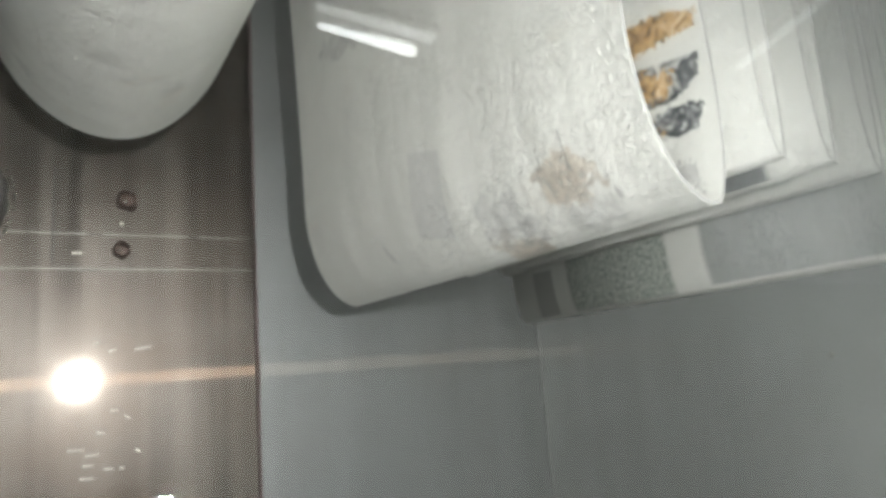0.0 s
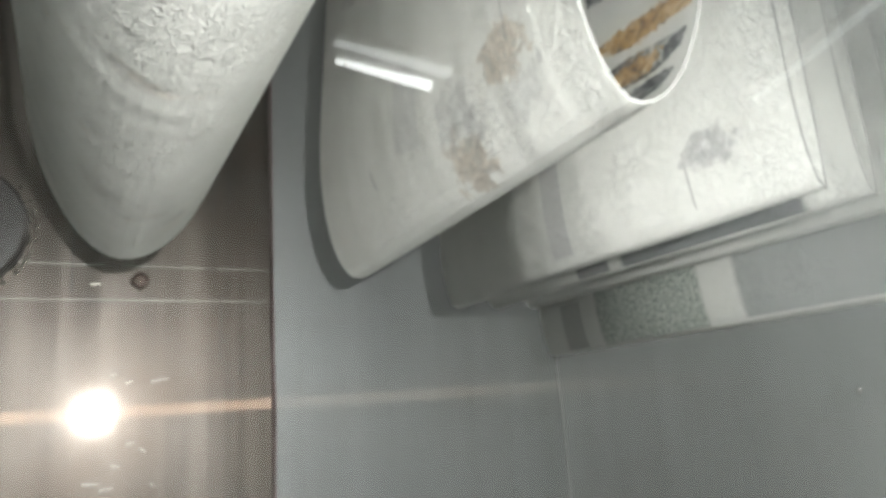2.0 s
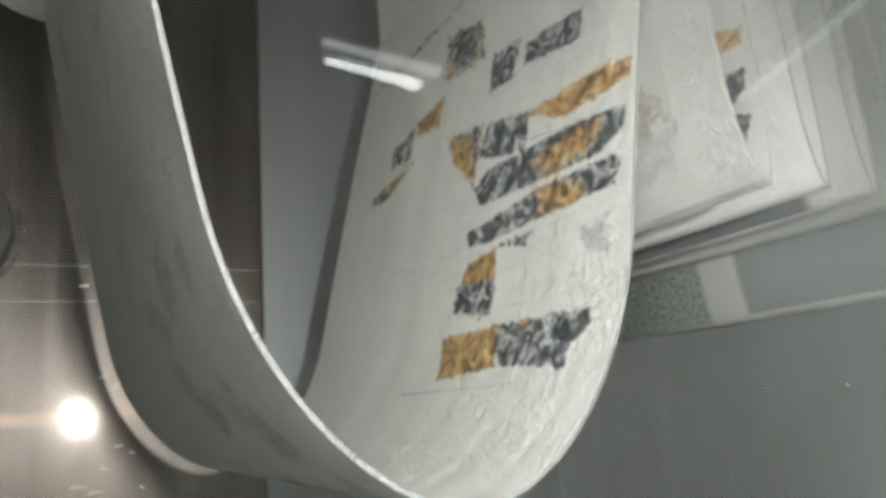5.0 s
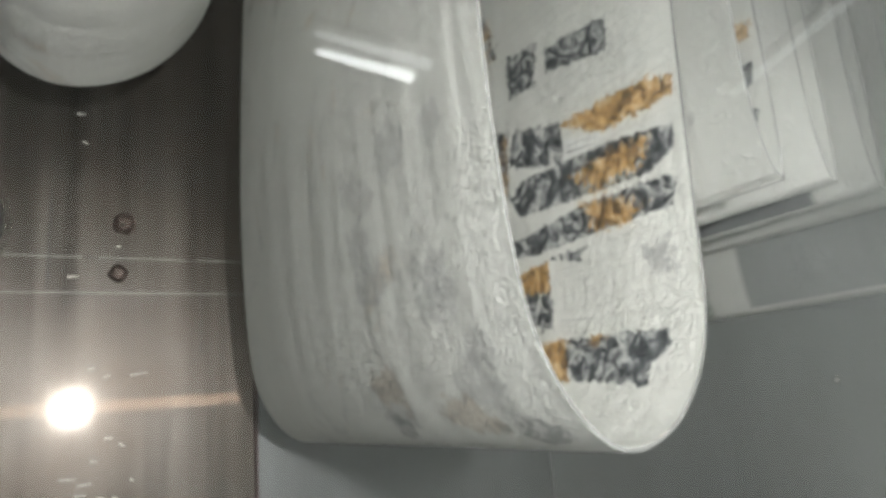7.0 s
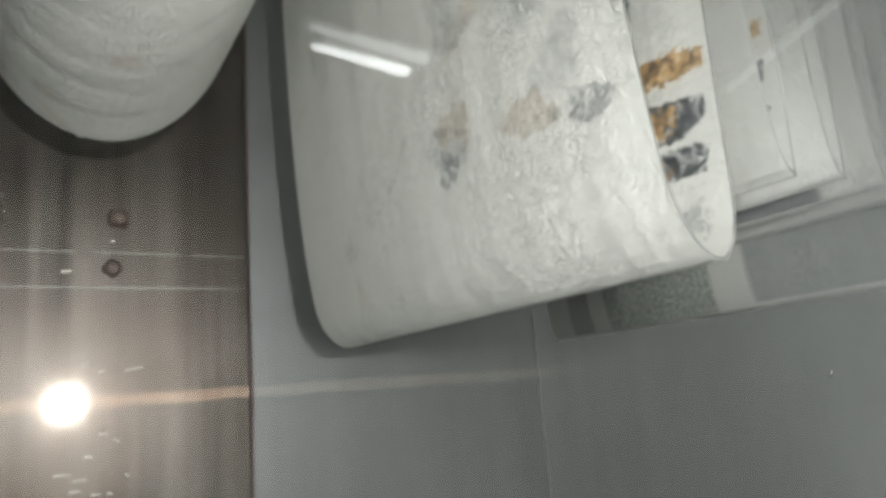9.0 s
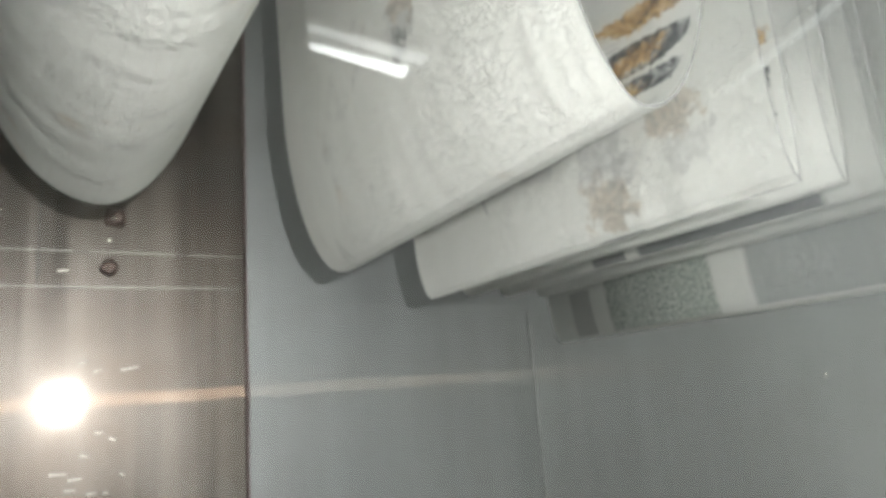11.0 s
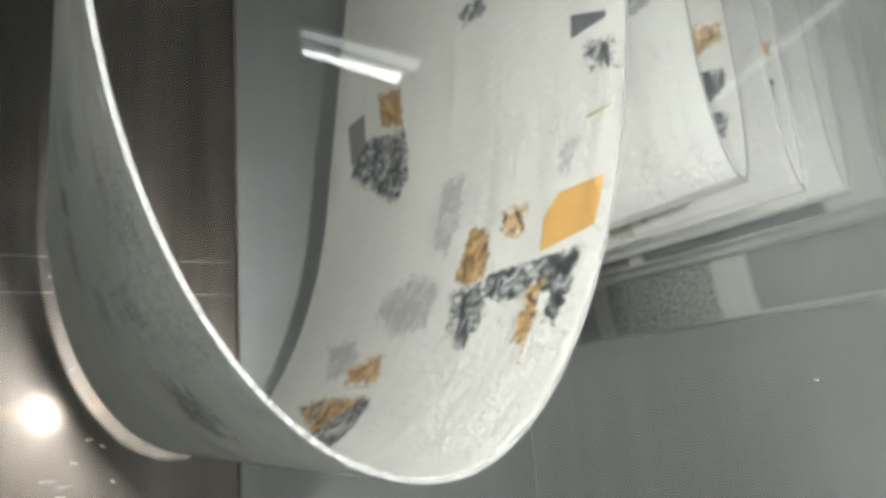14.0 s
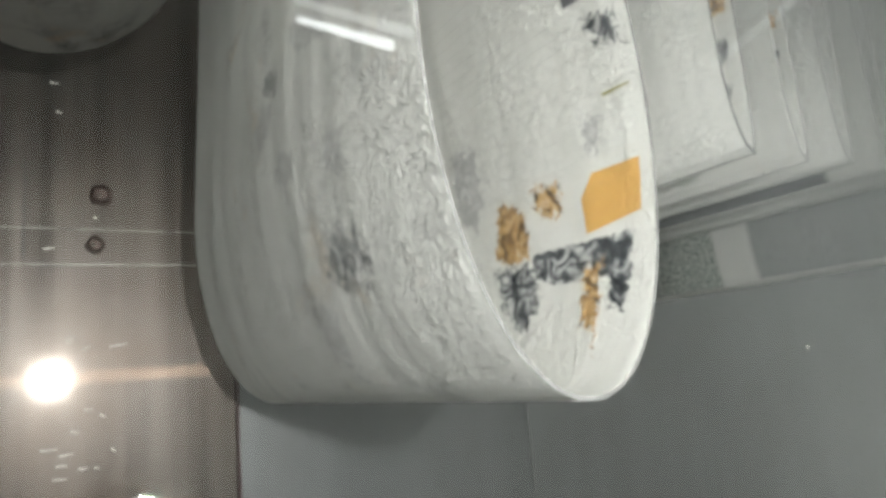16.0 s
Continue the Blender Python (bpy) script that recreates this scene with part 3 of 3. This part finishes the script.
SHAPES_CATALOGUE += [
    ('amber', 0.003, ((0.3964, 0.137), (0.3964, 0.085), (0.4188, 0.075), (0.4212, 0.128))),
    ('mixed', 0.003, ((0.3964, 0.085), (0.3988, 0.018), (0.406, 0.016), (0.422, 0.033), (0.418, 0.075))),
    ('dark', 0.001, ((0.4212, 0.033), (0.4188, 0.025), (0.4244, 0.023), (0.4252, 0.029))),
    ('dark', 0.004, ((0.3548, 0.088), (0.354, 0.064), (0.3596, 0.071))),
    ('pale', 0.008, ((0.3628, 0.029), (0.3636, 0.015), (0.378, 0.011), (0.3732, 0.023))),
    ((0.2, 0.2, 0.2), 0, ((0.426, 0.165), (0.4292, 0.014), (0.4292, 0.014), (0.4276, 0.164))),
    ((0.2, 0.2, 0.2), 0, ((0.386, 0.088), (0.3884, 0.062), (0.3892, 0.061), (0.3868, 0.088))),
]
SHAPES_CATALOGUE += [
    ('mixed', 0.005, ((0.2596, 0.183), (0.2716, 0.125), (0.3092, 0.127), (0.306, 0.143), (0.2836, 0.156))),
    ('amber', 0.006, ((0.226, 0.224), (0.2244, 0.184), (0.2468, 0.185), (0.2396, 0.219))),
    ('dark', 0.006, ((0.234, 0.262), (0.2292, 0.227), (0.254, 0.226), (0.2508, 0.26))),
    ('mixed', 0.005, ((0.2652, 0.286), (0.2596, 0.216), (0.274, 0.217), (0.2748, 0.255), (0.2868, 0.284))),
    ('dark', 0.01, ((0.15, 0.233), (0.15, 0.179), (0.1516, 0.202), (0.15, 0.252))),
]
BACK_CATALOGUE = [
    (0.617, 0.079, 0.013, 0.018, -2, 2, 'pale'),
    (0.615, 0.041, 0.009, 0.010, 3, 2, 'pale'),
    (0.609, 0.121, 0.010, 0.024, -25, 2, 'pale'),
    (0.582, 0.123, 0.012, 0.016, -30, 2, 'pale'),
    (0.562, 0.115, 0.011, 0.020, -4, 2, 'pale'),
    (0.546, 0.054, 0.012, 0.018, -8, 2, 'pale'),
    (0.502, 0.133, 0.015, 0.023, 0, 2, 'pale'),
    (0.511, 0.044, 0.015, 0.016, 7, 2, 'pale'),
    (0.495, 0.066, 0.011, 0.021, -10, 2, 'stain'),
    (0.487, 0.029, 0.009, 0.016, -7, 2, 'dark'),
    (0.512, 0.125, 0.012, 0.017, -8, 2, 'stain'),
]
BACK_CATALOGUE += [
    (0.554, 0.055, 0.014, 0.013, -27, 2, 'pale'),
    (0.522, 0.035, 0.010, 0.011, -31, 2, 'pale'),
    (0.491, 0.136, 0.010, 0.011, -11, 2, 'dark'),
]
BACK_PLAIN = [
    (0.413, 0.051, 0.013, 0.017, -6, 2, 'pale'),
    (0.421, 0.031, 0.003, 0.003, -2, 2, 'pale'),
    (0.457, 0.168, 0.028, 0.018, -13, 0, (0.52, 0.52, 0.51)),
    (0.445, 0.050, 0.0007, 0.014, 89, 0, (0.2, 0.2, 0.2)),
    (0.598, 0.262, 0.010, 0.045, -12, 2, 'pale'),
    (0.432, 0.236, 0.003, 0.010, -70, 2, 'pale'),
    (0.415, 0.096, 0.011, 0.019, -4, 2, 'pale'),
    (0.434, 0.057, 0.015, 0.020, -8, 2, 'stain'),
    (0.400, 0.114, 0.020, 0.020, -2, 2, 'stain'),
    (0.427, 0.112, 0.018, 0.022, -14, 2, 'pale'),
]
BACK_ORCHARD = [
    (0.593, 0.079, 0.012, 0.012, 6, 2, 'pale'),
    (0.601, 0.143, 0.012, 0.017, 4, 2, 'pale'),
    (0.547, 0.088, 0.015, 0.026, -4, 2, 'dark'),
    (0.512, 0.134, 0.024, 0.015, 2, 2, 'pale'),
    (0.656, 0.161, 0.009, 0.015, -16, 2, 'dark'),
    (0.662, 0.100, 0.012, 0.029, -18, 2, 'pale'),
    (0.637, 0.172, 0.014, 0.015, -13, 2, 'pale'),
]
BACK_BLANK = [(0.50, 0.12, 0.018, 0.05, 12, 2, "stain"), (0.53, 0.06, 0.014, 0.03, -20, 2, "pale"),
              (0.47, 0.20, 0.016, 0.04, 15, 2, "pale"), (0.44, 0.09, 0.012, 0.03, 5, 2, "pale")]
ROW_BAND = [(0.425, 0.185, 0.036, 0.011, 0, 0, (0.50, 0.50, 0.49)), (0.407, 0.068, 0.017, 0.0006, 0, 0, (0.3, 0.3, 0.3)),
            (0.42, 0.05, 0.012, 0.02, 0, 2, "pale")]
ROW_DARK = [(0.386, 0.104, 0.007, 0.073, 0, 0, (0.16, 0.165, 0.17)), (0.386, 0.205, 0.006, 0.018, 0, 0, (0.22, 0.22, 0.22)),
            (0.5, 0.03, 0.05, 0.012, 0, 0, "mixed")]
ROW_LOW = [(0.403, 0.305, 0.022, 0.014, 0, 0, (0.42, 0.42, 0.40)), (0.410, 0.215, 0.030, 0.058, 0, 0, "printed"),
           (0.410, 0.065, 0.026, 0.065, 0, 0, (0.32, 0.33, 0.32))]
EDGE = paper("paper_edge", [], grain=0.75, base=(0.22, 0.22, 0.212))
ROW_EDGE = paper("row_paper_edge", [], grain=0.3, base=(0.42, 0.42, 0.41))
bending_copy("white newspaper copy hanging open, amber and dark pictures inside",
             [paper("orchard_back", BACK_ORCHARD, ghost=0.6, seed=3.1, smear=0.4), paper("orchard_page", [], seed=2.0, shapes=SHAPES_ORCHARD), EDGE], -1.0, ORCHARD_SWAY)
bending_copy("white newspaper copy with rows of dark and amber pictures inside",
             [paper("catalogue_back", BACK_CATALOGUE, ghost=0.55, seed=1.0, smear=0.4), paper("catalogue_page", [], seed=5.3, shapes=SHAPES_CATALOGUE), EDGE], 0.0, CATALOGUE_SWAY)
PLAIN_BACK = paper("plain_back", BACK_PLAIN, ghost=0.6, seed=4.4, smear=0.12)
CATALOGUE = paper("catalogue_page_two", [], seed=7.7, shapes=SHAPES_CATALOGUE)
bending_copy("white newspaper copy closing onto the row of hung copies", [PLAIN_BACK, CATALOGUE, ROW_EDGE], 1.0, PLAIN_SWAY)
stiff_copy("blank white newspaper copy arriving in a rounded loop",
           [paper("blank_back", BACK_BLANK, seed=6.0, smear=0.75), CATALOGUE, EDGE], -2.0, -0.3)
ROW_INSIDE = paper("row_inside", [], seed=9.2, smear=0.1)
for k, marks, low in ((2, ROW_BAND, 0.0), (3, ROW_DARK, 0.0), (4, ROW_BAND, 0.0), (4.5, ROW_LOW, -0.045), (5, [], 0.0), (6, ROW_DARK, 0.0), (7, [], 0.0)):
    stiff_copy("folded newspaper copy with printed lower margin hanging below the row" if low else "folded white newspaper copy in the delivered row",
               [paper("row_back", marks, seed=8.0 + k, smear=0.12), ROW_INSIDE, ROW_EDGE], float(k), k + 0.5, low)

# ---- fittings on the steel sheets ----


def at_wall(ob):
    ob.matrix_world = TILT @ ob.matrix_world
    return ob


def square_bolt(x, z, turn, size, label):
    """Worn square bolt head standing off the sheet, with a domed centre."""
    thing = tagged(new("bolt"), label, "bolt", "square bolts in the steel sheet")
    bm = bmesh.new()
    rnd = random.Random(int(size * 1e5))
    rings = []
    for y, s in ((0.0, 1.0), (-0.004, 0.96), (-0.0055, 0.74), (-0.004, 0.55)):
        ring = []
        for i in range(12):
            a = math.tau * i / 12
            c = max(abs(math.cos(a)), abs(math.sin(a)))
            r = size * s * (0.93 / c if s > 0.6 else 1.0) * rnd.uniform(0.94, 1.05)
            ring.append(bm.verts.new((r * math.cos(a), y, r * math.sin(a))))
        rings.append(ring)
    for p, q in zip(rings, rings[1:]):
        for i in range(12):
            bm.faces.new((p[i], p[(i + 1) % 12], q[(i + 1) % 12], q[i]))
    bm.faces.new(rings[-1])
    bmesh.ops.recalc_face_normals(bm, faces=bm.faces[:])
    part("bolt_head", bm, RUSTBOLT, thing)
    bm = bmesh.new()
    bmesh.ops.create_uvsphere(bm, u_segments=10, v_segments=6, radius=size * 0.22, matrix=Matrix.Translation((-size * 0.15, -0.0045, -size * 0.2)))
    part("bolt_centre", bm, BEADS, thing, "shiny worn bolt centre", True)
    thing.matrix_world = TILT @ pose(x, WALL, z, 0, turn, 0)
    return thing


square_bolt(0.058, 1.371, 8, 0.0095, "dark square bolt head on the upper steel sheet")
square_bolt(0.054, 1.327, 35, 0.0075, "small dark turned bolt head on the joint band")


def dash(x0, x1, z0, z1, material, name, label, proud=0.0012):
    """Thin uneven strip lying on the sheet."""
    rnd = random.Random(int((x0 + z0) * 1e5))
    bm = bmesh.new()
    upright = (z1 - z0) > (x1 - x0)
    n = 14
    left, right = [], []
    for i in range(n + 1):
        f = i / n
        j = 0.5 * min(x1 - x0, z1 - z0)
        e = 0.35 if i in (0, n) else 1.0
        a, b = rnd.uniform(0.55, 1.0) * e * j, rnd.uniform(0.55, 1.0) * e * j
        if upright:
            z, x = z0 + f * (z1 - z0), (x0 + x1) / 2
            left.append((x - a, z)), right.append((x + b, z))
        else:
            x, z = x0 + f * (x1 - x0), (z0 + z1) / 2
            left.append((x, z - a)), right.append((x, z + b))
    front = [[bm.verts.new((x, WALL - proud, z)) for x, z in row] for row in (left, right)]
    back = [[bm.verts.new((x, WALL + 0.002, z)) for x, z in row] for row in (left, right)]
    for i in range(n):
        bm.faces.new((front[0][i], front[1][i], front[1][i + 1], front[0][i + 1]))
        bm.faces.new((front[0][i], front[0][i + 1], back[0][i + 1], back[0][i]))
        bm.faces.new((front[1][i], back[1][i], back[1][i + 1], front[1][i + 1]))
    bmesh.ops.recalc_face_normals(bm, faces=bm.faces[:])
    ob = setting(mesh(name, bm, material), label, "joint")
    ob.matrix_world = TILT
    return ob


dash(0.1672, 0.1713, 0.9, 1.34, RUST, "trim_rusty_seam", "rusty upright seam between two steel sheets")
dash(0.1676, 0.1708, 1.34, 1.75, RUST, "trim_upper_seam", "dark upright seam between two steel sheets")
# dark joint marks; the upright one near x 0.002 paints a line of shading
for x0, x1, z0, z1 in ((0.026, 0.039, 1.3395, 1.3412), (0.108, 0.119, 1.3395, 1.3412), (0.015, 0.038, 1.3090, 1.3106),
                       (0.086, 0.096, 1.3088, 1.3104), (0.148, 0.158, 1.3088, 1.3104), (0.1212, 0.1226, 1.256, 1.320),
                       (0.1325, 0.1335, 1.222, 1.238), (0.1325, 0.1335, 1.200, 1.214), (0.0010, 0.0030, 1.312, 1.40),
                       (0.143, 0.160, 1.2130, 1.2138)):
    dash(x0, x1, z0, z1, DARK, "trim_mark", "thin dark mark on the steel sheet", 0.0006)
# raised scratches; their glint is painted as a near-white matt colour
for x, z, w, turn in ((0.022, 1.163, 0.012, 3), (0.034, 1.158, 0.010, -4), (0.031, 1.150, 0.008, 2), (0.046, 1.146, 0.007, 0), (0.068, 1.158, 0.004, 40),
                      (0.048, 1.2415, 0.006, -20), (0.072, 1.2425, 0.014, -8), (0.050, 1.192, 0.006, 0), (0.060, 1.186, 0.005, 30),
                      (0.022, 1.468, 0.007, 0), (0.026, 1.442, 0.005, 20), (0.040, 1.175, 0.006, 12), (0.036, 1.248, 0.005, -15), (0.030, 1.140, 0.010, 5),
                      (0.054, 1.351, 0.003, 0), (0.020, 1.324, 0.008, -6), (0.056, 1.1455, 0.004, 10)):
    bm = rod((-w / 2, 0, 0), (w / 2, 0, 0), 0.0010, 8, 0.0005)
    spark = setting(mesh("trim_scratch", bm, GLINT), "raised scratch in the steel sheet, its glint painted near white", "scratch")
    spark.matrix_world = TILT @ pose(x, WALL - 0.0005, z, 0, turn, 0)
# glint along the two level joints, put in as thin pale strips
for z0, z1 in ((1.3103, 1.3111), (1.3404, 1.3412)):
    dash(-0.25, 0.166, z0, z1, PALE, "trim_joint_line", "pale strip on the joint between the steel sheets, for its glint", 0.0003)
seam = dash(0.4925, 0.4937, 1.06, 1.29, PALE, "trim_faint_joint", "faint pale joint line in the grey panel", 0.0002)
seam.matrix_world = pose(0, 0.0005, 0)
rivet = bmesh.new()
bmesh.ops.create_uvsphere(rivet, u_segments=12, v_segments=8, radius=0.005, matrix=Matrix.Translation((1.045, WALL + 0.001, 1.188)))
tagged(mesh("rivet", rivet, BEADS, None, "", True), "small shiny rivet in the grey panel", "rivet")

# dark drum with a bead chain round it, at the edge of the steel sheet
drum = tagged(new("chain_drum"), "dark oily drum with a shiny bead chain round its rim", "drum")
bm = bmesh.new()
rings = []
for r, y in ((0.052, 0.0), (0.052, -0.012), (0.049, -0.016), (0.030, -0.017), (0.026, -0.012), (0.0, -0.012)):
    rings.append([bm.verts.new((r * math.cos(math.tau * i / 40), y, r * math.sin(math.tau * i / 40))) for i in range(40)] if r else [bm.verts.new((0, y, 0))])
for p, q in zip(rings, rings[1:]):
    for i in range(40):
        j = (i + 1) % 40
        bm.faces.new((p[i], p[j], q[j], q[i]) if len(q) > 1 else (p[i], p[j], q[0]))
bmesh.ops.recalc_face_normals(bm, faces=bm.faces[:])
part("drum_body", bm, DARK, drum)
bead = bmesh.new()
bmesh.ops.create_icosphere(bead, subdivisions=2, radius=0.0015)
first = part("bead", bead, BEADS, drum, "shiny steel bead", True)
rnd = random.Random(5)
spots = []
for row, r in ((0, 0.0535), (1, 0.0575)):
    for i in range(38):
        if rnd.random() < 0.62:
            a = math.radians(-95 + i * 3.6 + row * 1.8 + rnd.uniform(-0.8, 0.8))
            spots.append((r * math.cos(a), -0.004 - 0.002 * row, r * math.sin(a)))
for i, p in enumerate(spots):
    one = first if i == 0 else bpy.data.objects.new("bead", first.data)
    if i:
        scene.collection.objects.link(one)
        one.parent = drum
    one.location = p
drum.matrix_world = TILT @ pose(-0.083, WALL - 0.0005, 1.366)

# rails over the row, out of which the copies hang
for y in (0.27, 0.46):
    rail = setting(mesh("trim_delivery_rail", rod((0.24, y, 1.664), (0.85, y, 1.664), 0.006, 14), BEADS), "steel rail over the delivered newspapers", "rail")


def motions():
    for thing, rows in MOVES:
        walk(thing, rows)


motions()
